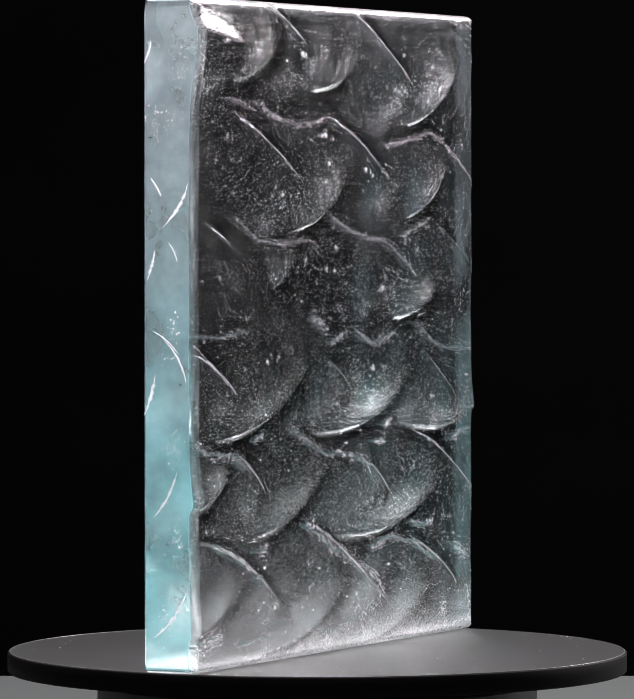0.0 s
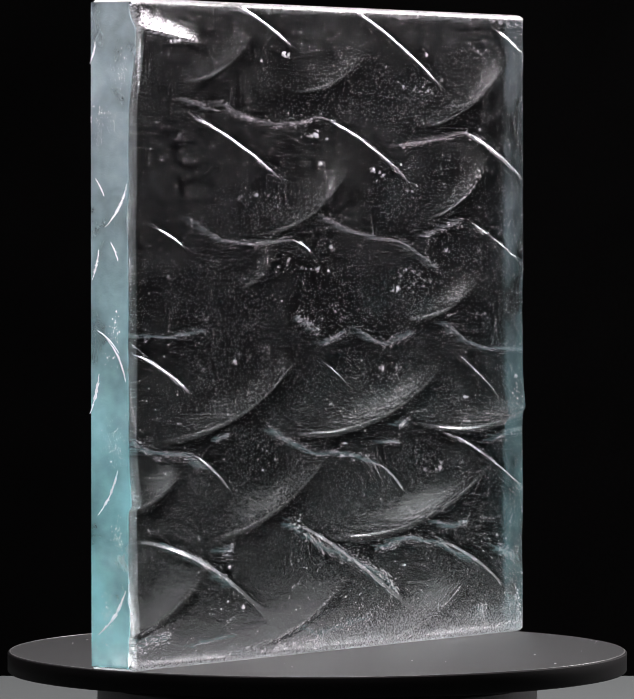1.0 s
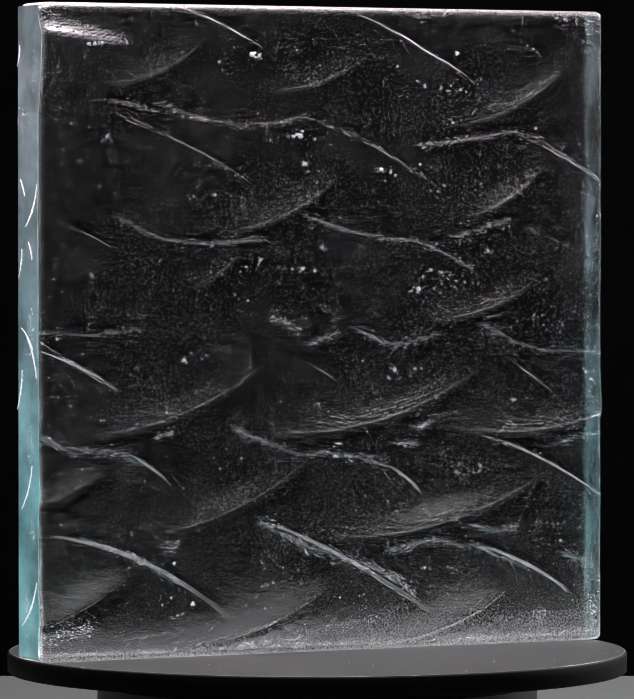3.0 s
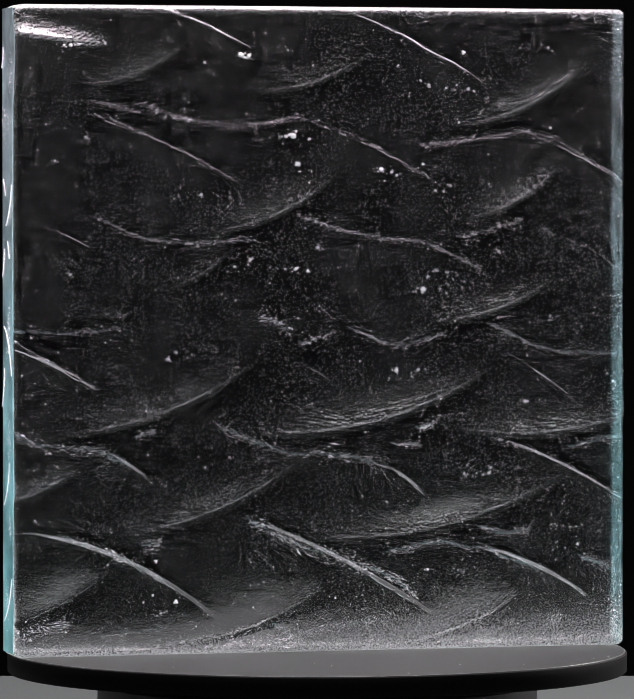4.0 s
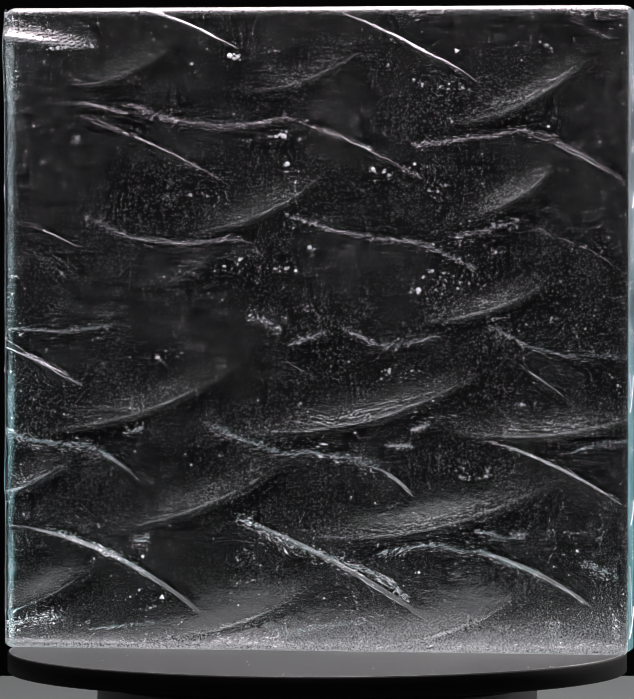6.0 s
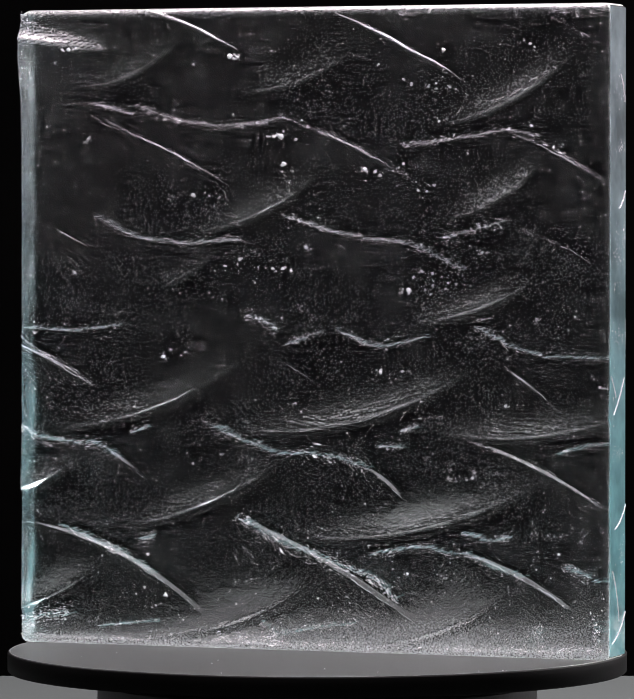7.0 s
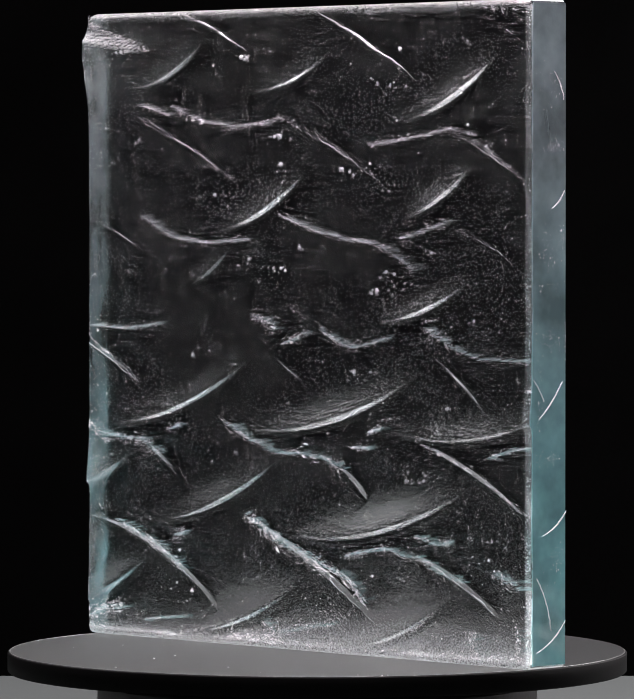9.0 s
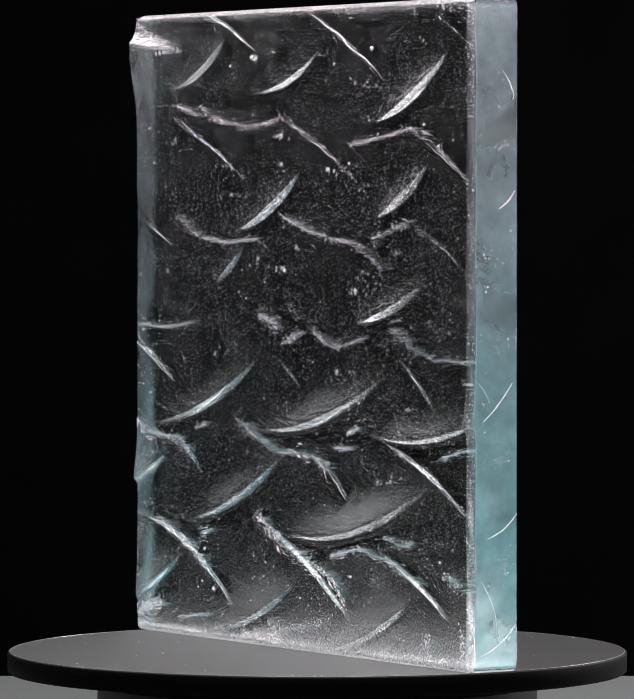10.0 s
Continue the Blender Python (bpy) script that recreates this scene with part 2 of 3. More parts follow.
def relief(p0, p1, bow, rise, wide, steep, frost_glow, frost_wide, flip=1, hollow=7.0, frost_steep=1.1):
    """Raises the face beside a curve: gently on one side over wide mm, breaking off within steep mm on the other."""
    if flip > 0:  # banks run out gently beyond both ends
        p0, p1 = np.array(p0), np.array(p1)
        d = p1 - p0
        lift = np.array([-d[1], d[0]]) / np.hypot(*d) * 0.54 * bow
        p0, p1, bow = p0 - 0.12 * d + lift, p1 + 0.12 * d + lift, bow * 1.54
    pts = bend(p0, p1, bow, 14)
    lo, hi = pts.min(0) - 4 * wide, pts.max(0) + 4 * wide
    i0, i1 = np.searchsorted(GX, (lo[0], hi[0]))
    j0, j1 = np.searchsorted(GZ, (lo[1], hi[1]))
    if i1 - i0 < 2 or j1 - j0 < 2:
        return
    x, z = np.meshgrid(GX[i0:i1], GZ[j0:j1])
    d, s = near(pts, x, z)
    d = d * flip
    taper = np.clip(np.sin(np.pi * np.clip(s, 0.0, 1.0)), 0, 1) ** (1.3 if flip > 0 else 0.8)
    beyond = np.where((s <= 0) | (s >= 1), 0.0, 1.0)
    far = np.abs(d)
    nose = (1 + far / (0.5 * wide)) * np.exp(-far / (0.5 * wide)) if flip > 0 else np.exp(-far / wide)
    gentle = np.where(d > 0, nose, np.exp(-far / steep))
    H[j0:j1, i0:i1] += rise * taper * gentle * beyond
    below = np.where(d < 0, np.clip(np.abs(d) / 1.5, 0, 1) * np.exp(-(d / hollow) ** 4), 0.0)
    HOLLOW[j0:j1, i0:i1] = np.maximum(HOLLOW[j0:j1, i0:i1], below * np.sqrt(taper) * beyond)
    if frost_glow:
        # streaked frosting; on the banks it also paints part of their highlight
        streak = 0.55 + 0.25 * np.sin(d * 4.1 + 5 * np.sin(s * 7 + p0[0]) + p0[1]) + 0.30 * np.sin(d * 9.7 + 4 * np.sin(s * 13 + p1[0])) + 0.2 * np.sin(s * 47 + d * 2 + p0[0])
        frost_glow = frost_glow * np.clip(streak, 0.08, 1.3)
        FROST_GLOW[j0:j1, i0:i1] += frost_glow * taper * beyond * np.where(d > 0, np.exp(-((d - 0.6 * frost_wide * (flip > 0)) / frost_wide) ** 2), np.exp(-(d / frost_steep) ** 2))


ARCS = []


def bank(p0, p1, bow, rise=1.2, frost_glow=0.2, frost_wide=3.6):
    relief(p0, p1, bow, rise * 3.8, 13.0, 1.0, frost_glow * 1.15, frost_wide * 1.3, 1, 10.0)
    ARCS.append((p0, p1, bow, 0.10 + 0.10 * rise))


def mound(x, z, rise, sx, up, down, frost_glow=0.0):
    """A swelling of the face; its upper slope is short, and may be frosted."""
    gx, gz = np.meshgrid(GX, GZ)
    v = np.where(gz > z, (gz - z) / up, (gz - z) / down)
    H[:] += rise * np.exp(-((gx - x) / sx) ** 2 - v ** 2)
    if frost_glow:
        slope = np.clip(1 - np.abs((gz - z) / up - 0.9) / 0.75, 0, 1) * np.clip(1 - np.abs(gx - x) / (1.9 * sx), 0, 1)
        FROST_GLOW[:] += frost_glow * np.where(gz > z, slope, 0)


CRESTS = []


def crest(p0, p1, bow, rise=0.8, width=0.5, frost_glow=0.12):
    relief(p0, p1, bow, rise * 1.6, 8.0, 0.8, frost_glow * (1.1 if width > 1.5 else 0.6), 0.8, -1, 6.0)
    CRESTS.append((p0, p1, bow, width))


bank((-112.9, 269.5), (-66.3, 290.7), 4.2, 0.6, 0.1)
bank((-32.5, 266.3), (21.5, 284.7), 4.2, 0.6, 0.1)
bank((73.4, 251.5), (129.5, 280.1), 4.2, 0.95, 0.2)
bank((-49.4, 200.7), (3.5, 226.1), 3.8, 1.0, 0.18)
bank((73.4, 207), (114.7, 229.7), 3.2, 0.85, 0.2)
bank((-72.7, 174.2), (-47.3, 191.1), 1.7, 0.6, 0.06)
bank((58.6, 157.9), (108.3, 174.2), 3.0, 1.1, 0.2)
bank((-123.5, 105.4), (-38.8, 135), 5.3, 1.1, 0.16)
bank((-24, 104.8), (73.4, 129.7), 6.4, 1.5, 0.3)
bank((71.3, 105.4), (153.9, 112.8), 4.7, 1.2, 0.25)
bank((-155.3, 73.6), (-121.4, 88.4), 2.1, 0.9, 0.18)
bank((-91.8, 58.8), (-15.5, 89.5), 4.7, 1.1, 0.17)
bank((1.4, 55), (110.4, 79.3), 7.4, 1.5, 0.28)
bank((-153.2, 15.4), (-105.5, 39.8), 2.1, 0.8, 0.12)
bank((-76.9, 4.8), (1.4, 32.3), 5.3, 0.9, 0.12)
bank((26.8, 2.7), (97.7, 27), 4.7, 0.9, 0.14)
crest((-85.4, 306.5), (-35.6, 286), -1.7, 1.0, 2.33, 0.3)
crest((12, 304.8), (78.7, 270.5), -1.1, 1.0, 1.91, 0.25)
crest((122.1, 299.1), (150, 284.7), -0.6, 0.7, 0.53, 0.05)
crest((-112.9, 254.2), (-40.9, 221.8), -2.1, 0.8, 0.74, 0.1)
crest((-13.4, 254.2), (53.3, 224.6), -1.7, 0.8, 0.74, 0.1)
crest((98.8, 247.7), (150, 222.5), -2.1, 0.8, 0.74, 0.1)
crest((-138.3, 202.4), (-114, 192.2), -0.6, 0.7, 0.95, 0.1)
crest((-34.6, 195.8), (-17.7, 187.3), -0.6, 0.6, 0.53, 0.06)
crest((98.8, 204.9), (150, 180.1), -1.7, 0.7, 0.53, 0.06)
crest((-152.1, 145), (-110.8, 125.5), -1.3, 0.9, 1.69, 0.25)
crest((-13.4, 138.2), (7.8, 124.4), -0.6, 0.6, 0.42, 0.05)
crest((90.3, 141.4), (124.2, 118.1), -0.8, 0.7, 0.64, 0.08)
crest((-110.8, 98), (-82.2, 79.3), -1.5, 0.7, 0.85, 0.1)
crest((28.9, 88.4), (49, 73.6), -1.1, 0.8, 1.06, 0.15)
crest((81.9, 102.2), (151.7, 68.3), -2.5, 0.8, 0.85, 0.1)
crest((-148.9, 59.2), (-53.6, 16.5), -7.4, 0.9, 1.06, 0.15)
crest((-32.5, 62), (54.3, 15.8), -2.5, 0.9, 1.27, 0.15)
crest((79.7, 48.2), (133.7, 21.8), -2.5, 0.8, 1.06, 0.12)

relief((-200, 300), (-103, 287), 0, 3.2, 17, 4.0, 1.6, 1.5, -1, 0.1, 4.5)  # chipped facet at the head, its frost raised to paint the light it catches
mound(-150, 283, 3.0, 27, 12, 20)


def finish_face():
    """Slow waves of the casting, fine unevenness, and rounded arrises."""
    global H, FROST_GLOW
    x, z = np.meshgrid(GX, GZ)
    rng = np.random.default_rng(5)
    for k in range(26):
        wave, turn, ph = rng.uniform(18, 60), rng.uniform(0, 6.283), rng.uniform(0, 6.283)
        H += 0.030 * wave / 30 * np.sin(6.283 / wave * (x * np.cos(turn) + z * np.sin(turn)) + ph)
    for k in range(40):
        wave, turn, ph = rng.uniform(2.5, 9), rng.uniform(0, 6.283), rng.uniform(0, 6.283)
        H += 0.0035 * np.sin(6.283 / wave * (x * np.cos(turn) + z * np.sin(turn)) + ph)
    H = H - H.mean() + rng.normal(0, 0.026, H.shape) * (1.0 - 0.75 * HOLLOW)
    edge = np.minimum(np.minimum(x + 150, 150 - x), np.minimum(z, HIGH * 1000 - z))
    r = 3.0
    e = np.clip(r - edge, 0, r)
    H -= r - np.sqrt(np.maximum(r * r - e * e, 0))
    # frost along the arrises paints the bright lines light leaves there, strongest on top
    FROST_GLOW += 0.14 * np.exp(-(edge / 1.1) ** 2) + 0.7 * np.exp(-((HIGH * 1000 - z) / 2.4) ** 2)
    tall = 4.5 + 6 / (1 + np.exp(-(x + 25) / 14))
    FROST_GLOW += 0.85 * np.exp(-(z / tall) ** 1.1) + 0.4 * np.exp(-(z / 1.8) ** 2)  # painted glow of the light that gathers along the foot
    FROST_GLOW = np.clip(FROST_GLOW, 0, 0.9)


finish_face()


def face_at(x, z):
    """Height of the face in mm at a place."""
    i = np.clip((np.asarray(x) + 150) / 300 * (NX - 1), 0, NX - 1.001)
    j = np.clip(np.asarray(z) / (HIGH * 1000) * (NZ - 1), 0, NZ - 1.001)
    a, b = i.astype(int), j.astype(int)
    u, v = i - a, j - b
    return (H[b, a] * (1 - u) + H[b, a + 1] * u) * (1 - v) + (H[b + 1, a] * (1 - u) + H[b + 1, a + 1] * u) * v


def slab_body(thing):
    x, z = np.meshgrid(GX / 1000, GZ / 1000)
    for sx in (-1, 1):  # rounded corners of the outline
        for top in (0, 1):
            rad = 0.0055 if top and sx < 0 else 0.003
            cx, cz = sx * (HALF - rad), (HIGH - rad if top else rad)
            u, v = (x - cx) * sx, (z - cz) * (1 if top else -1)
            m = (u > 0) & (v > 0)
            k = np.where(m, np.maximum(u, v) / np.maximum(np.hypot(u, v), 1e-9), 1.0)
            x, z = np.where(m, cx + (x - cx) * k, x), np.where(m, cz + (z - cz) * k, z)
    front = np.stack([x, FACE - H / 1000, z], -1).reshape(-1, 3)
    idx = np.arange(NX * NZ).reshape(NZ, NX)
    quads = np.stack([idx[:-1, :-1], idx[:-1, 1:], idx[1:, 1:], idx[1:, :-1]], -1).reshape(-1, 4)
    ring = np.concatenate([idx[0, :-1], idx[:-1, -1], idx[-1, :0:-1], idx[:0:-1, 0]])
    n = len(ring)
    c = 0.0012
    mid, back = front[ring].copy(), front[ring].copy()
    mid[:, 1], back[:, 1] = BACK - c, BACK
    back[:, 0] *= 1 - c / HALF
    back[:, 2] = HIGH / 2 + (back[:, 2] - HIGH / 2) * (1 - 2 * c / HIGH)
    verts = np.concatenate([front, mid, back])
    m0, b0 = len(front), len(front) + n
    k = np.arange(n)
    k2 = (k + 1) % n
    side = np.stack([ring[k2], ring[k], m0 + k, m0 + k2], -1)
    cham = np.stack([m0 + k2, m0 + k, b0 + k, b0 + k2], -1)
    faces = quads.tolist() + side.tolist() + cham.tolist() + [(b0 + k[::-1]).tolist()]
    data = bpy.data.meshes.new("body")
    data.from_pydata(verts.tolist(), [], faces)
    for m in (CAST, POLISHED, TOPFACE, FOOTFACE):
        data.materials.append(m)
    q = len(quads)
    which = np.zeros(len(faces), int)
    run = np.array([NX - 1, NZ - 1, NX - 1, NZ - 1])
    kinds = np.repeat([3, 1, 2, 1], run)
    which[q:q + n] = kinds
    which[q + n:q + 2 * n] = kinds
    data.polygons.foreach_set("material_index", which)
    smooth = np.zeros(len(faces), bool)
    smooth[:q] = True
    data.polygons.foreach_set("use_smooth", smooth)
    layer = data.attributes.new("frost_glow", "FLOAT", "POINT")
    layer.data.foreach_set("value", np.concatenate([FROST_GLOW.ravel(), np.zeros(2 * n)]).astype(np.float32))
    layer = data.attributes.new("skin", "FLOAT", "POINT")
    layer.data.foreach_set("value", np.concatenate([1 - HOLLOW.ravel(), np.full(2 * n, 0.05)]).astype(np.float32))
    ob = new("body", data)
    ob.parent = thing
    ob["label"] = "clear cast glass with a scaled relief face and pale aqua sawn sides"
    ob.visible_shadow = False
    return ob


def side_skin(thing, sx):
    """Matt shell added to brighten one side of the slab from outside only, following the waves of the face along its
    front edge.
    """
    z = np.linspace(0.0016, HIGH - 0.0016, 300)
    front = FACE - face_at(np.full(300, sx * 150.0), z * 1000) / 1000 + 0.0006
    verts = []
    for share, out in ((0.0, 0.0), (0.015, 0.0003), (0.985, 0.0003), (1.0, 0.0)):
        verts += [(sx * (HALF + 0.0001 + out), float(y + (BACK - 0.0012 - y) * share), float(h)) for y, h in zip(front, z)]
    faces = [(c * 300 + i, c * 300 + i + 1, (c + 1) * 300 + i + 1, (c + 1) * 300 + i)[::sx] for c in range(3) for i in range(299)]
    data = bpy.data.meshes.new("side_shell")
    data.from_pydata(verts, [], faces)
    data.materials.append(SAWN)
    ob = new("side_shell", data)
    ob.parent, ob.visible_shadow = thing, False
    ob["label"] = "satin aqua shell added over the slab's side"
    return ob


def broken(n, rng):
    """Uneven widths along a line: swelling, thinning, here and there nearly nothing."""
    slow = np.interp(np.arange(n), np.arange(0, n + 9, 9), rng.uniform(0.1, 1.25, len(np.arange(0, n + 9, 9))))
    return slow * rng.uniform(0.45, 1.3, n)


def crack(bm, pts, spread, width, rng):
    """A jagged, broken thread of split glass along a line of points."""
    seg = np.hypot(*np.diff(pts, axis=0).T)
    along = np.concatenate([[0], np.cumsum(seg)])
    n = max(8, int(along[-1] / 0.42))
    s = np.linspace(0, along[-1], n)
    x, z = np.interp(s, along, pts[:, 0]), np.interp(s, along, pts[:, 1])
    off, walk_off = 0.0, []
    for _ in range(n):
        off = off * 0.93 + rng.normal(0, 0.33 * spread + 0.03)
        walk_off.append(off)
    dx, dz = np.gradient(x), np.gradient(z)
    k = np.hypot(dx, dz) + 1e-6
    x, z = np.clip(x - dz / k * walk_off, -149.3, 149.3), np.clip(z + dx / k * walk_off, 0.4, HIGH * 1000 - 0.4)
    w, y = width * broken(n, rng), face_at(x, z)
    gap = np.interp(np.arange(n), np.arange(0, n + 5, 5), rng.random(len(np.arange(0, n + 5, 5))))
    rows = []
    for i in range(n):
        rows.append([bm.verts.new((float(x[i] - dz[i] / k[i] * a * w[i]) / 1000, FACE - float(y[i] + up * w[i] + 0.05) / 1000, float(z[i] + dx[i] / k[i] * a * w[i]) / 1000))
                     for a, up in ((-0.5, -0.4), (rng.uniform(-0.3, 0.1), 0.5), (0.5, -0.4))])
    for i in range(n - 1):
        if gap[i] > 0.66:
            for q in range(2):
                bm.faces.new((rows[i][q], rows[i][q + 1], rows[i + 1][q + 1], rows[i + 1][q]))


def ridge_strip(thing, p0, p1, bow, width, rng):
    """A thin rough fillet of frosted glass that follows a crest, tapered at both ends."""
    n = max(12, int(np.hypot(p1[0] - p0[0], p1[1] - p0[1]) / 0.5))
    pts = bend(p0, p1, bow, n)
    way = np.gradient(pts, axis=0)
    way /= np.hypot(way[:, 0], way[:, 1])[:, None]
    side = np.stack([-way[:, 1], way[:, 0]], -1)
    t = np.linspace(0, 1, n)
    w = 0.34 * width * np.sin(np.pi * t) ** 0.6 * broken(n, rng) + 0.02
    off = np.cumsum(rng.normal(0, 0.15, n))
    off = (off - np.linspace(off[0], off[-1], n)) * 0.6
    bm = bmesh.new()
    rows = []
    for i in range(n):
        row = []
        for a, up in ((-1, -0.12), (-0.4, 0.10), (0.3, 0.16), (1, -0.12)):
            q = pts[i] + side[i] * (off[i] + a * w[i] / 2)
            x, z = np.clip(q[0], -149.5, 149.5), np.clip(q[1], 0.3, HIGH * 1000 - 0.3)
            y = face_at(x, z) + up * min(1.0, w[i] * 2) + rng.normal(0, 0.03)
            row.append(bm.verts.new((x / 1000, FACE - float(y) / 1000, z / 1000)))
        rows.append(row)
    gap = np.interp(np.arange(n), np.arange(0, n + 4, 4), rng.random(len(np.arange(0, n + 4, 4))))
    for j, (a, b) in enumerate(zip(rows, rows[1:])):
        if gap[j] > (0.1 if width > 1.5 else 0.42):  # thin ridges are broken here and there
            for i in range(3):
                bm.faces.new((a[i], a[i + 1], b[i + 1], b[i]))
    for v in [v for v in bm.verts if not v.link_faces]:
        bm.verts.remove(v)
    bmesh.ops.recalc_face_normals(bm, faces=bm.faces)
    return part("ridge", bm, RIDGE, thing, "frosted bright ridge in the glass")


def fringe(thing, pts, rng, deep, spread):
    """Splinters that run from a seam into the glass, like a comb."""
    pts = np.array(pts, float)
    seg = np.hypot(*np.diff(pts, axis=0).T)
    along = np.concatenate([[0], np.cumsum(seg)])
    bm = bmesh.new()
    for s in np.arange(0, along[-1], 0.75):
        s = s + rng.normal(0, 0.2)
        x, z = np.interp(s, along, pts[:, 0]), np.interp(s, along, pts[:, 1]) + rng.normal(0, 0.12 + 0.16 * spread)
        x, z = min(max(x, -148.8), 148.8), min(max(z, 1.5), HIGH * 1000 - 2.0)
        y = float(face_at(x, z)) - 0.1
        high, run, up = rng.uniform(0.06, 0.20), min(16.0, deep * rng.lognormal(-0.4, 0.8)), rng.uniform(-0.2, 0.8)
        lean = rng.normal(0, 0.25)
        vs = [bm.verts.new(((x + a) / 1000, FACE - (y - b) / 1000, (z + c) / 1000)) for a, b, c in
              ((0, 0, -high / 2), (0, 0, high / 2), (lean, run, up + 0.12), (lean + 0.12, run, up - 0.12), (0.16, 0.2 * run, 0))]
        for f in ((0, 1, 2), (0, 2, 3), (1, 4, 2), (4, 0, 3), (4, 3, 2)):
            bm.faces.new([vs[q] for q in f])
    bmesh.ops.recalc_face_normals(bm, faces=bm.faces)
    return part("splinter_fringe", bm, FRINGE, thing, "grey-green comb of splinters inside the glass")


def shards(thing, name, pts, count, spread, size, rng, label):
    """A chipped seam: small splinters of broken glass along a line of points."""
    pts = np.array(pts, float)
    seg = np.hypot(*np.diff(pts, axis=0).T)
    along = np.concatenate([[0], np.cumsum(seg)])
    bm = bmesh.new()
    for _ in range(int(count * 0.6)):
        s = rng.random() * along[-1]
        x, z = np.interp(s, along, pts[:, 0]), np.interp(s, along, pts[:, 1])
        i = min(len(seg) - 1, int(np.searchsorted(along, s) - 1)) if s > 0 else 0
        way = math.atan2(pts[i + 1][1] - pts[i][1], pts[i + 1][0] - pts[i][0])
        deep = rng.random() < 0.12
        loose = spread * (0.45 if deep else 1.0)
        z += rng.normal(0, loose) + 0.35 * spread * math.sin(s * 1.3)
        x += rng.normal(0, loose * 0.6)
        x, z = min(max(x, -149.3), 149.3), min(max(z, 0.4), HIGH * 1000 - 0.4)
        k = size * rng.lognormal(-0.72, 0.5)
        y = float(face_at(x, z)) + 0.09 - (rng.uniform(0.3, 4.5) if deep else 0)
        turn = way + rng.normal(0, 0.45)
        far = rng.uniform(1.0, 2.2) if deep else 0.0
        vs = []
        for a, b, c in ((-1.2, 0, -0.2 - far), (0.1, -0.2, -0.15), (1.2, 0.1, -0.2 - far), (0.0, 0.22, -0.1), (0.1, 0.05, 0.45 + far)):
            a, b, c = (q + rng.normal(0, 0.13) for q in (a, b, c))
            dx, dz = a * math.cos(turn) - b * math.sin(turn), a * math.sin(turn) + b * math.cos(turn)
            vs.append(bm.verts.new(((x + dx * k) / 1000, FACE - (y + c * k) / 1000, (z + dz * k) / 1000)))
        for a, b in ((0, 1), (1, 2), (2, 3), (3, 0)):
            bm.faces.new((vs[a], vs[b], vs[4]))
    for _ in range(1 + int(spread * 1.1)):
        crack(bm, pts, spread * 0.55, rng.uniform(0.05, 0.13) + 0.04 * size, rng)
    for v in [v for v in bm.verts if not v.link_faces]:
        bm.verts.remove(v)
    bmesh.ops.recalc_face_normals(bm, faces=bm.faces)
    return part(name, bm, CHIP_GLINT, thing, label)


def side_mark(thing, right, deep0, z0, deep1, z1, bow, width, rng):
    """A thin curved strip standing for a reflection of the relief on a sawn side; deep: mm from the back face."""
    pts = bend((deep0, z0), (deep1, z1), bow, 30)
    sx = 1 if right else -1
    bm = bmesh.new()
    rows = []
    for i, (d, z) in enumerate(pts):
        w = 1.3 * width * math.sin(math.pi * (i + 0.3) / 29.6) * rng.uniform(0.25, 1.4) + 0.05
        d, row = d + rng.normal(0, 0.12), []
        for a, up in ((-0.5, -0.05), (0.35 if (deep1 - deep0) * (z1 - z0) > 0 else -0.35, 0.45), (0.5, -0.05)):
            row.append(bm.verts.new((sx * (0.1504 + up / 1000), BACK - (d + a * w) / 1000, z / 1000)))
        rows.append(row)
    for a, b in zip(rows, rows[1:]):
        for i in range(2):
            bm.faces.new((a[i], a[i + 1], b[i + 1], b[i]))
    bmesh.ops.recalc_face_normals(bm, faces=bm.faces)
    return part("reflection_streak", bm, CHIP_GLINT, thing, "bright curved strip standing for a reflection in the side")


def side_sparkle(thing, right, deep, z, sd, sz, count, rng):
    """A patch of small raised facets standing for glints seen in a sawn side."""
    sx = 1 if right else -1
    bm = bmesh.new()
    for _ in range(int(count * 1.8)):
        d, h, k = deep + rng.normal(0, sd), z + rng.normal(0, sz), 0.28 * rng.lognormal(-0.3, 0.5)
        d, h = min(max(d, 1.5), 23.0), min(max(h, 1), 304)
        turn = rng.uniform(0, 6.283)
        vs = [bm.verts.new((sx * (0.1504 - 0.00002), BACK - (d + k * math.cos(turn + q * 2.1)) / 1000, (h + k * math.sin(turn + q * 2.1)) / 1000)) for q in range(3)]
        top = bm.verts.new((sx * (0.1504 + k * 0.0006), BACK - d / 1000, (h + 0.2 * k) / 1000))
        for q in range(3):
            bm.faces.new((vs[q], vs[(q + 1) % 3], top))
    bmesh.ops.recalc_face_normals(bm, faces=bm.faces)
    return part("glint_patch", bm, CHIP_GLINT, thing, "small raised facets standing for glints in the side")


def bubble(thing, mesh, x, z, r, deep):
    ob = new("bubble", mesh)
    ob.parent = thing
    y = FACE - float(face_at(x, z)) / 1000 + deep / 1000
    ob.location, ob.scale = (x / 1000, y, z / 1000), (r / 1000, r / 1000 * 0.8, r / 1000 * 0.85)
    return ob


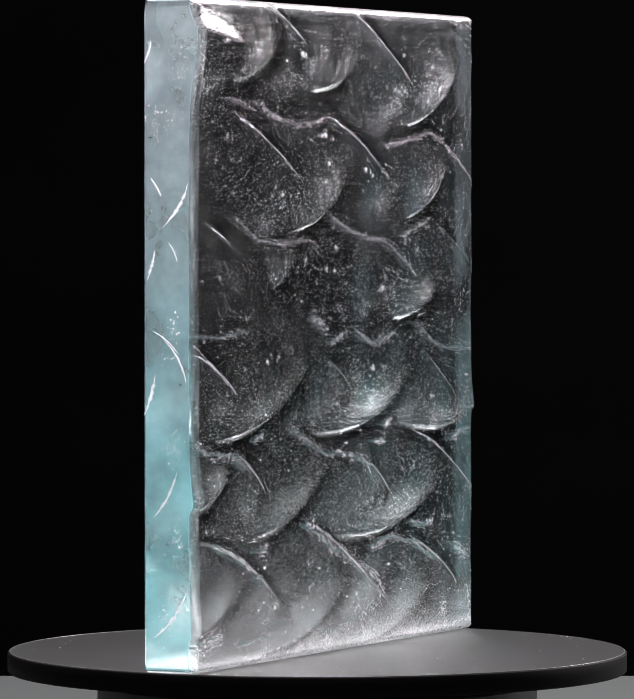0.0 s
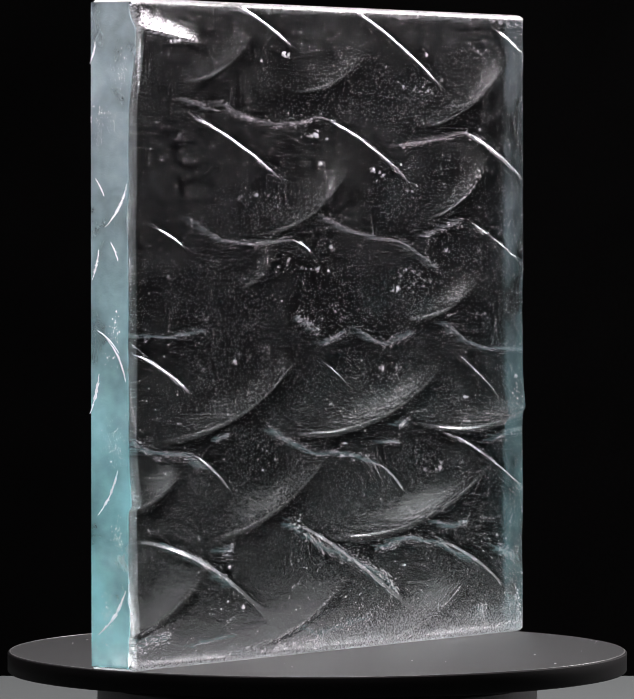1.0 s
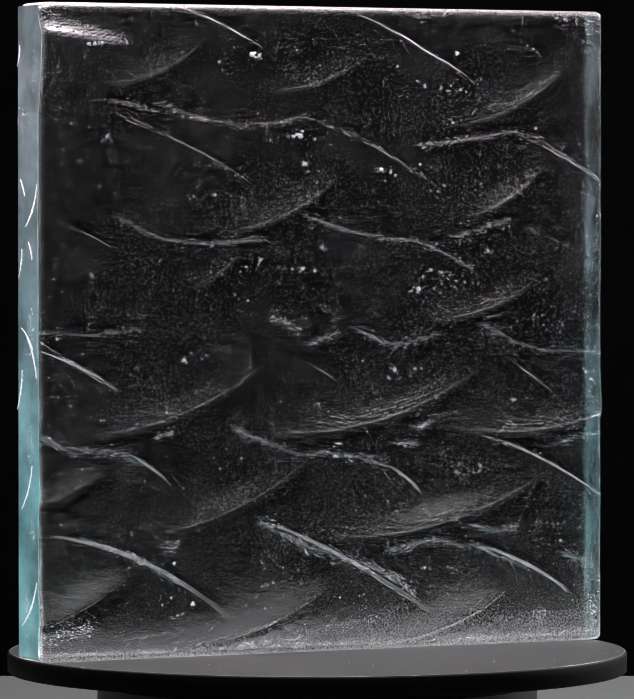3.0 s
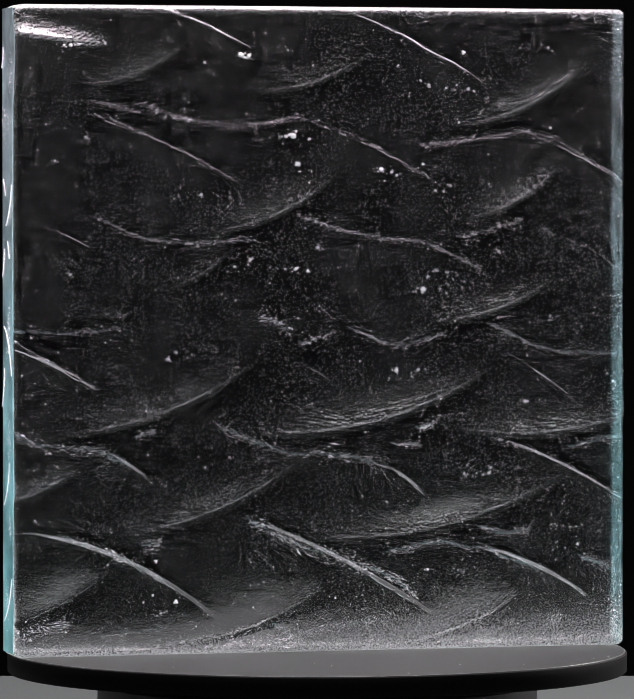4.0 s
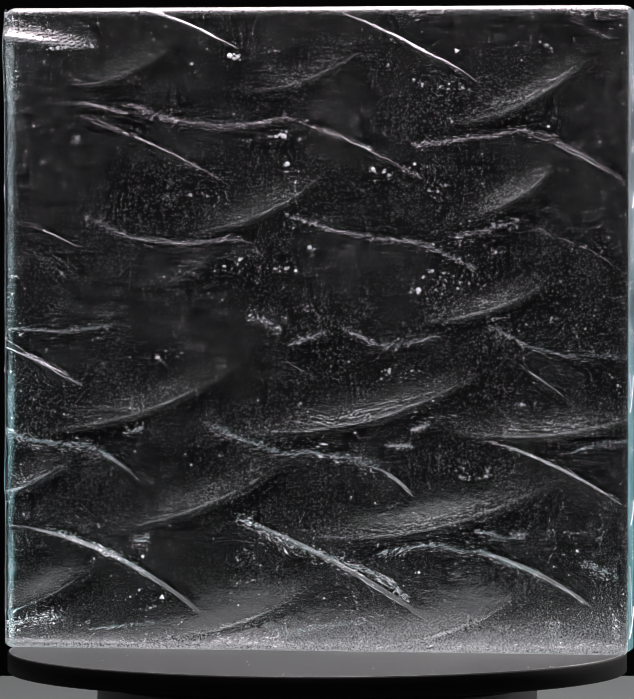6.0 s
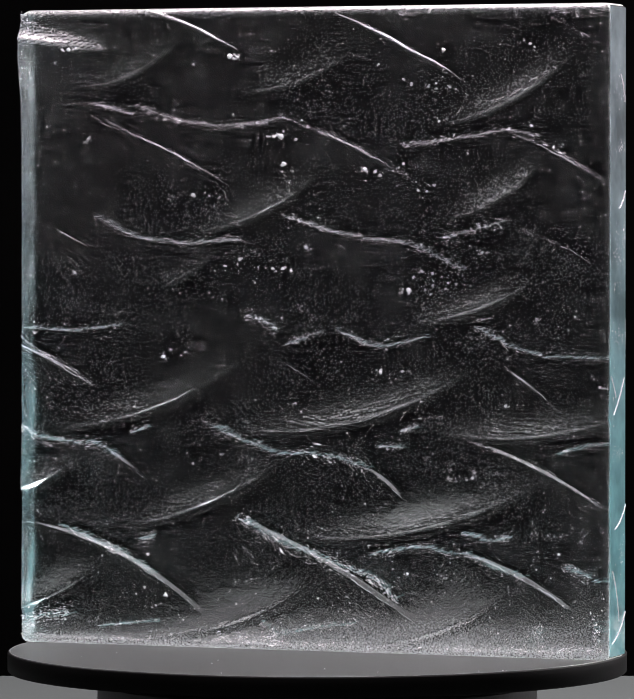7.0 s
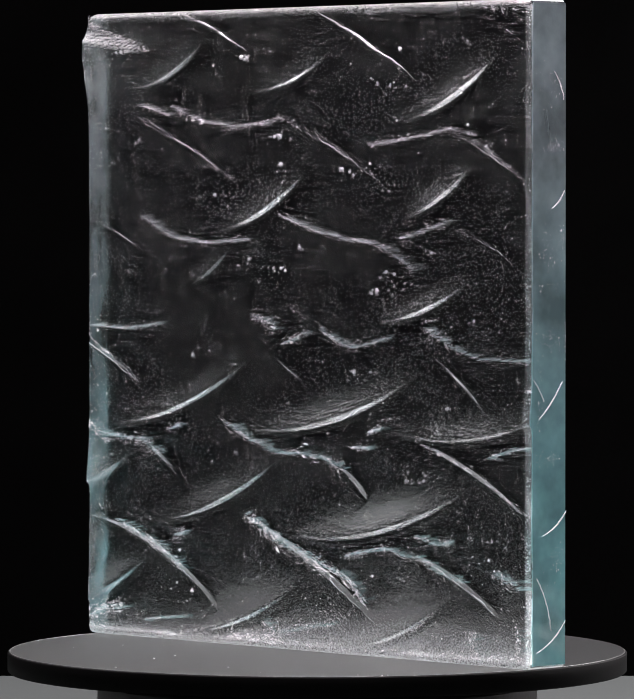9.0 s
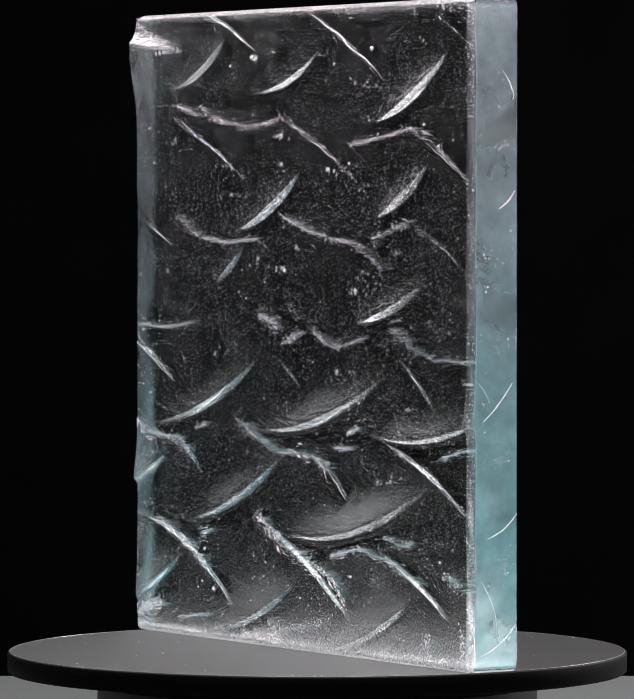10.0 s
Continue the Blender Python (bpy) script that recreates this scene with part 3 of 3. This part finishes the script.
def glass_block():
    thing = tagged(new("glass_block"), "thick clear cast glass block with scaled relief standing on turntable", "art glass")
    rng = np.random.default_rng(11)
    slab_body(thing)
    for sx in (-1, 1):
        side_skin(thing, sx)
    for p0, p1, bow, width in CRESTS:
        ridge_strip(thing, p0, p1, bow, width, rng)
    for p0, p1, bow, width in ARCS:
        ridge_strip(thing, p0, p1, bow + 0.15, width, rng)

    def seam(pts, count, spread, size):
        shards(thing, "chipped_seam", pts, count, spread, size, rng, "glittering seam of chipped glass")
        if 8 < pts[0][1] < 298 and count > 80 and spread > 0.9:
            fringe(thing, pts, rng, 5.5 + 2.2 * spread, spread)

    seam([(-112.9, 261), (-89.6, 255.7)], 102, 1.06, 0.47)
    seam([(-89.6, 260), (-66.3, 252.5), (-45.2, 249.8), (-24, 251.3), (-13.4, 254.2)], 391, 1.06, 0.51)
    seam([(-13.4, 254.2), (18.3, 244.1), (52.2, 225.4)], 204, 0.64, 0.47)
    seam([(48, 240.3), (71.3, 243), (86.1, 245.1), (98.8, 247.7), (115.7, 244.1)], 357, 1.06, 0.51)
    seam([(115.7, 244.1), (132.7, 233.5), (150, 222.9)], 102, 0.64, 0.47)
    seam([(-110.8, 254.2), (-87.5, 246.2), (-66.3, 236.7), (-45.2, 224)], 187, 0.64, 0.42)
    seam([(-110.8, 207), (-98.1, 200.7), (-87.5, 196.4), (-62.1, 193.7), (-34.6, 195.8)], 323, 1.27, 0.44)
    seam([(-13.4, 207.4), (12, 199.6), (33.2, 195.8), (52.2, 194.3), (77.6, 181.6)], 357, 1.27, 0.47)
    seam([(67, 196.4), (84, 200.7), (98.8, 204.9)], 153, 1.27, 0.51)
    seam([(-148.9, 153), (-138.3, 152.6), (-123.5, 151.5), (-98.1, 154.1)], 187, 1.48, 0.42)
    seam([(-31.4, 159), (-24, 157.7), (-15.5, 152)], 204, 2.33, 0.55)
    seam([(-11.3, 146.3), (-2.8, 148.8), (6.7, 152)], 102, 1.27, 0.55)
    seam([(-4.9, 163.6), (5.6, 158.3)], 51, 1.48, 0.42)
    seam([(14.1, 153.7), (26.8, 147.7), (35.3, 145), (45.9, 146.7), (60.7, 150.5)], 255, 1.27, 0.49)
    seam([(84, 155.1), (103, 145.6), (117.9, 141.4), (150, 140.7)], 255, 1.48, 0.42)
    seam([(-151, 104.8), (-142.6, 101.2), (-134.1, 98.4), (-110.8, 97.3), (-98.1, 90.6)], 442, 1.69, 0.55)
    seam([(-51.5, 107.5), (-32.5, 99.5), (-17.7, 94.2)], 238, 2.12, 0.51)
    seam([(-15.5, 93.7), (1.4, 94.2), (16.2, 92), (31, 87.8)], 323, 2.12, 0.53)
    seam([(35.3, 98), (48, 98)], 85, 1.27, 0.51)
    seam([(46.9, 105.4), (52.2, 106.9), (55.4, 107.5)], 85, 1.06, 0.55)
    seam([(52.2, 110.7), (69.2, 112.8)], 42, 0.64, 0.42)
    seam([(-91.8, 102.6), (-82.2, 106)], 85, 1.27, 0.51)
    seam([(-36.7, 63), (-24, 56.7), (-11.3, 50.3), (1.4, 46.5), (9.9, 44)], 578, 2.33, 0.59)
    seam([(9.9, 43.4), (22.6, 39.1), (35.3, 34.5), (45.9, 24.9)], 544, 1.91, 0.64)
    seam([(-129.9, 57.7), (-108.7, 49.7), (-96, 45), (-79.1, 34.5)], 408, 1.48, 0.59)
    seam([(31, 46.5), (43.8, 49.3), (60.7, 51.4)], 289, 1.69, 0.53)
    seam([(60.7, 51), (73.4, 47.6), (80.8, 48.6), (92.4, 41.9), (109.4, 37.6)], 289, 1.69, 0.53)
    seam([(77.6, 57.7), (92.4, 54.1), (103, 57.7)], 153, 1.48, 0.51)
    seam([(-87.5, 51.4), (-79.1, 53.1)], 119, 2.12, 0.51)
    seam([(-148.9, 9.1), (-138.3, 13.3), (-123.5, 14.3)], 442, 2.75, 0.68)
    seam([(-108.7, 9.1), (-76.9, 12.2)], 102, 1.69, 0.51)
    seam([(-47.3, 4.4), (-32.5, 5.2), (-11.3, 4.8)], 408, 1.91, 0.85)
    seam([(-24, 13.3), (-15.5, 8), (3.5, 11.2), (24.7, 14.3)], 204, 1.48, 0.55)
    seam([(5.6, 12.9), (35.3, 18.6), (41.6, 26)], 119, 0.85, 0.42)
    seam([(111.5, 9.1), (115.7, 13.3), (117.9, 4.8)], 204, 2.54, 0.55)
    seam([(124.2, 95.9), (141.1, 100.1), (150, 101.2)], 102, 1.69, 0.47)
    seam([(128.4, 42.9), (145.4, 36.6)], 153, 2.96, 0.47)
    seam([(143.3, 18.6), (145.4, 6.9)], 102, 2.12, 0.64)
    seam([(-151, 303.4), (-138.3, 298.1), (-121.4, 292.3), (-105.5, 287.5)], 340, 1.06, 0.51)
    # two white chip lines added along the foot for its bright reflected line
    seam([(-152.1, 3.3), (-108.7, 3.3), (-2.8, 3.3)], 442, 0.64, 0.72)
    seam([(-2.8, 3.3), (77.6, 3.5), (150, 4.8)], 510, 0.85, 0.72)
    seam([(-151, 305), (-2.8, 305.5), (150, 304.6)], 714, 0.64, 0.64)
    seam([(45.9, 302.3), (62.8, 303.4)], 68, 1.27, 0.55)
    seam([(122.1, 303.4), (147.5, 302.1)], 153, 1.69, 0.51)
    seam([(-151, 148.8), (-138.3, 141.4), (-125.6, 135), (-111.9, 126.3)], 187, 0.64, 0.55)
    seam([(-76.9, 4.8), (-32.5, 14.3), (-15.5, 22.8), (-2.8, 30.6)], 153, 0.64, 0.51)
    seam([(76.6, 14.3), (81.9, 16.5), (94.6, 24.9)], 85, 0.64, 0.51)
    seam([(85, 157.7), (92.4, 159.4)], 23, 0.32, 0.55)
    seam([(92.4, 258.9), (107.3, 266.3), (124.2, 276.9)], 102, 0.42, 0.42)
    seam([(84, 210.2), (98.8, 217.6), (111.5, 227.1)], 85, 0.42, 0.42)
    seam([(81.9, 101.2), (113.6, 91.6), (130.6, 82.1), (149.6, 70.5)], 187, 0.64, 0.47)
    side_mark(thing, False, 0.9, 276.7, 4.2, 286.7, 0.4, 1.1, rng)
    side_mark(thing, False, 10.0, 202.3, 22.9, 221.8, 1.8, 1.6, rng)
    side_mark(thing, False, 2.1, 178.2, 6.0, 191.7, 0.4, 1.3, rng)
    side_mark(thing, False, 0.7, 116.9, 6.2, 135.4, 0.7, 1.6, rng)
    side_mark(thing, False, 5.3, 70.7, 17.1, 91.2, 1.6, 1.6, rng)
    side_mark(thing, False, 5.3, 16.1, 22.0, 37.0, 2.2, 1.8, rng)
    side_mark(thing, False, 4.2, 224.4, 9.3, 216.4, -0.4, 0.7, rng)
    side_mark(thing, False, 13.4, 195.3, 17.6, 186.9, -0.4, 0.7, rng)
    side_mark(thing, False, 11.1, 151.1, 22.2, 132.0, -1.8, 0.9, rng)
    side_mark(thing, False, 5.3, 155.1, 18.1, 145.1, -1.1, 0.4, rng)
    side_mark(thing, True, 11.2, 210.7, 2.6, 219.1, -1.1, 0.9, rng)
    side_mark(thing, True, 19.5, 114.3, 4.0, 131.4, -1.1, 0.4, rng)
    side_mark(thing, True, 17.1, 60.9, 1.2, 72.0, -1.6, 0.4, rng)
    side_mark(thing, True, 20.7, 7.5, 1.7, 21.6, -1.8, 0.7, rng)
    side_mark(thing, True, 23.1, 132.4, 16.0, 122.4, 0.7, 0.4, rng)
    side_mark(thing, True, 9.3, 273.5, 2.9, 260.4, 1.3, 0.7, rng)
    side_mark(thing, True, 20.7, 41.7, 11.2, 17.5, 1.8, 0.4, rng)
    side_sparkle(thing, False, 19.2, 273.7, 2.8, 4.0, 40, rng)
    side_sparkle(thing, False, 11.1, 251.6, 5.8, 4.0, 45, rng)
    side_sparkle(thing, False, 15.7, 156.1, 1.4, 3.6, 40, rng)
    side_sparkle(thing, False, 14.6, 143.1, 3.5, 1.6, 12, rng)
    side_sparkle(thing, False, 15.7, 102.9, 3.3, 6.0, 70, rng)
    side_sparkle(thing, False, 16.9, 60.7, 1.9, 4.0, 40, rng)
    side_sparkle(thing, False, 11.1, 24.5, 2.8, 6.0, 50, rng)
    side_sparkle(thing, False, 5.3, 245.5, 1.4, 4.0, 20, rng)
    side_sparkle(thing, True, 12.4, 267.5, 4.2, 5.0, 30, rng)
    side_sparkle(thing, True, 7.6, 239.3, 3.3, 1.6, 35, rng)
    side_sparkle(thing, True, 13.6, 190.9, 5.1, 5.0, 40, rng)
    side_sparkle(thing, True, 4.0, 196.9, 1.2, 3.0, 25, rng)
    side_sparkle(thing, True, 13.6, 174.8, 4.2, 2.0, 15, rng)
    side_sparkle(thing, True, 11.2, 150.6, 4.7, 2.4, 45, rng)
    side_sparkle(thing, True, 1.2, 152.6, 0.7, 4.0, 25, rng)
    side_sparkle(thing, True, 18.3, 128.4, 1.2, 8.0, 22, rng)
    side_sparkle(thing, True, 13.6, 96.2, 4.2, 2.0, 30, rng)
    side_sparkle(thing, True, 7.6, 49.8, 2.8, 4.0, 35, rng)

    meshes = []
    for _ in range(5):  # uneven, faceted hollows
        bm = bmesh.new()
        bmesh.ops.create_icosphere(bm, subdivisions=2, radius=1)
        for v in bm.verts:
            v.co *= rng.uniform(0.72, 1.2)
        data = bpy.data.meshes.new("bubble")
        bm.to_mesh(data)
        bm.free()
        data.materials.append(BUBBLE)
        meshes.append(data)

    def bubbles(deep, *spots):
        for (x, z), r in spots:
            bubble(thing, meshes[rng.integers(5)], x, z, r * 0.72, deep)
            for _ in range(3 if r > 1 else 2 if r > 0.7 else 1):
                a, d = rng.uniform(0, 6.283), r * rng.uniform(0.9, 2.0)
                bubble(thing, meshes[rng.integers(5)], x + d * math.cos(a), z + 0.6 * d * math.sin(a), r * rng.uniform(0.15, 0.45), deep + rng.uniform(-0.5, 0.8))

    bubbles(3, ((-123.5, 287.1), 1.52), ((-119.7, 287.5), 1.36), ((-126.7, 287.1), 1.02), ((-40.5, 283.2), 1.86), ((-36.5, 282.6), 1.36), ((52.2, 269.5), 1.02))
    bubbles(3, ((60.7, 268), 0.85), ((71.5, 267.6), 1.02), ((48, 271.6), 0.85), ((64.9, 267.1), 0.68), ((74.5, 266.7), 0.68), ((82.9, 272.7), 0.68))
    bubbles(3, ((111.5, 287.5), 1.02), ((108.3, 289), 0.68), ((113.6, 286), 0.68), ((55.4, 219.1), 0.85), ((59.6, 218.7), 0.85), ((63.2, 221.4), 0.85))
    bubbles(3, ((44.8, 221.2), 0.51), ((28.5, 229.3), 1.52), ((33.8, 228), 1.02), ((36.3, 226.5), 1.02), ((99.9, 118.1), 1.02), ((97.7, 123.4), 0.51))
    bubbles(3, ((-6, 117.9), 0.85), ((-8.8, 120.2), 0.51))
    bubbles(4, ((-14.5, 244.9), 2.03), ((-18.1, 244.5), 1.19), ((-6.6, 243.6), 0.85), ((-21.5, 244.7), 0.68), ((-26.1, 244.1), 0.51), ((-30.4, 243.2), 0.51))
    bubbles(4, ((-12.4, 231.6), 1.36), ((-70.6, 216.5), 0.68), ((-59.6, 217.2), 1.02), ((-53.6, 218), 0.51), ((-51.3, 216.5), 0.68), ((-72.7, 215.1), 0.68))
    bubbles(4, ((-45.6, 215.9), 0.68), ((87.2, 189.9), 1.02), ((89.7, 189.7), 0.51), ((-35.6, 186.3), 1.19), ((-43.5, 183.1), 0.85), ((-36.7, 183.9), 0.68))
    bubbles(4, ((-26.1, 182.7), 0.68), ((-22.3, 182.2), 0.51), ((-18.7, 182), 0.85), ((-13.4, 182), 1.19), ((-29.3, 33.4), 0.85), ((-32, 32.3), 0.68))
    bubbles(4, ((-33.5, 48.2), 0.51), ((-31.4, 46.1), 0.51), ((-28.9, 44), 0.68), ((19.4, 26.4), 0.68), ((20.9, 23.4), 0.68), ((21.1, 20.1), 0.68))
    bubbles(4, ((18.3, 18.8), 0.51), ((64.9, 38.1), 0.51), ((67, 37.4), 0.68), ((69.8, 36.6), 0.68), ((72.3, 35.3), 0.51), ((120, 57.7), 0.68))
    bubbles(4, ((123.2, 57.3), 0.68), ((126.3, 57.3), 0.68), ((129.5, 58), 0.51), ((-79.1, 19.6), 0.85), ((-76.5, 20.5), 0.68), ((-81.2, 18.4), 0.51))
    bubbles(6, ((-2.2, 192), 1.36), ((50.1, 172.1), 1.69), ((46.3, 171), 0.85), ((56.5, 181), 1.02), ((52.2, 178), 0.85), ((62.2, 179.7), 0.85))
    bubbles(6, ((67, 178.4), 0.68), ((70.2, 175.3), 0.68), ((62.4, 174.2), 0.68), ((69.2, 172.5), 0.68), ((61.7, 170), 0.68), ((58.6, 172.1), 0.68))
    bubbles(6, ((74.5, 174.8), 0.68), ((78.7, 174.2), 0.51), ((81.9, 173.8), 0.51), ((54.3, 167.8), 0.51), ((-75.5, 139.3), 1.36), ((-64.2, 141.4), 0.68))
    bubbles(6, ((-71.6, 142.4), 0.68), ((-66.3, 139.7), 0.51), ((36.3, 133.1), 1.19), ((46.9, 133.3), 0.85), ((50.5, 133.5), 0.68), ((32.7, 129.5), 0.68))
    bubbles(6, ((44.2, 129.7), 0.51), ((42.1, 128), 0.51), ((70.2, 83.2), 1.02), ((71.7, 87.4), 0.68), ((68.1, 86.3), 0.51), ((82.5, 83.6), 1.02))
    bubbles(6, ((83.3, 86.1), 0.85), ((79.7, 82.7), 0.68), ((74.5, 82.1), 0.51), ((113.6, 159), 0.68), ((118.9, 154.1), 0.51), ((113, 156.8), 0.51))
    bubbles(6, ((129.5, 153.9), 0.68), ((123.8, 153.9), 0.34), ((142.2, 130.8), 0.68), ((145, 127.2), 0.85), ((145.4, 123.4), 0.51), ((141.1, 132.3), 0.51))
    bubbles(6, ((-115, 244.1), 1.02), ((-117.2, 242.4), 0.68), ((-122.5, 179.5), 1.02), ((-45.6, 92.7), 0.85), ((-91.8, 186.9), 0.51), ((-87.5, 186.5), 0.51))

    n = 30000
    x, z, turn = rng.uniform(-149, 149, n), rng.uniform(1, 304, n), rng.uniform(0, 6.283, n)
    k = 0.14 * rng.lognormal(-0.4, 0.6, n) * np.where(rng.random(n) < 0.04, 1.8, 1.0)
    y = face_at(x, z)
    corners = [np.stack([x + k * np.cos(turn + q * 2.1), -(y + 0.01), z + k * np.sin(turn + q * 2.1)], -1) for q in range(3)]
    corners.append(np.stack([x, -(y + 0.8 * k), z], -1))
    verts = np.stack(corners, 1).reshape(-1, 3) / 1000 + np.array((0, FACE, 0))
    first = 4 * np.arange(n)[:, None]
    faces = np.stack([first + np.array(f) for f in ((0, 1, 3), (1, 2, 3), (2, 0, 3))], 1).reshape(-1, 3)
    verts, faces = verts.tolist(), faces.tolist()
    data = bpy.data.meshes.new("glitter")
    data.from_pydata(verts, [], faces)
    data.materials.append(DUST)
    ob = new("glitter", data)
    ob.parent = thing
    tagged(ob, "fine glittering grains in the skin of the glass", kind="stuff")
    return thing


TABLE_THING, DISC = turntable()
SLAB = glass_block()


def motions():
    """Disc and slab turn together, clockwise from above, at an even pace."""
    turn = [(k * 0.5, pose(0, 0, 0, 0, 0, 63.75 - 12.164 * k * 0.5)) for k in range(21)]
    walk(DISC, turn)
    walk(SLAB, [(t, Matrix.Translation((0, 0, 0.0002)) @ m) for t, m in turn])


motions()
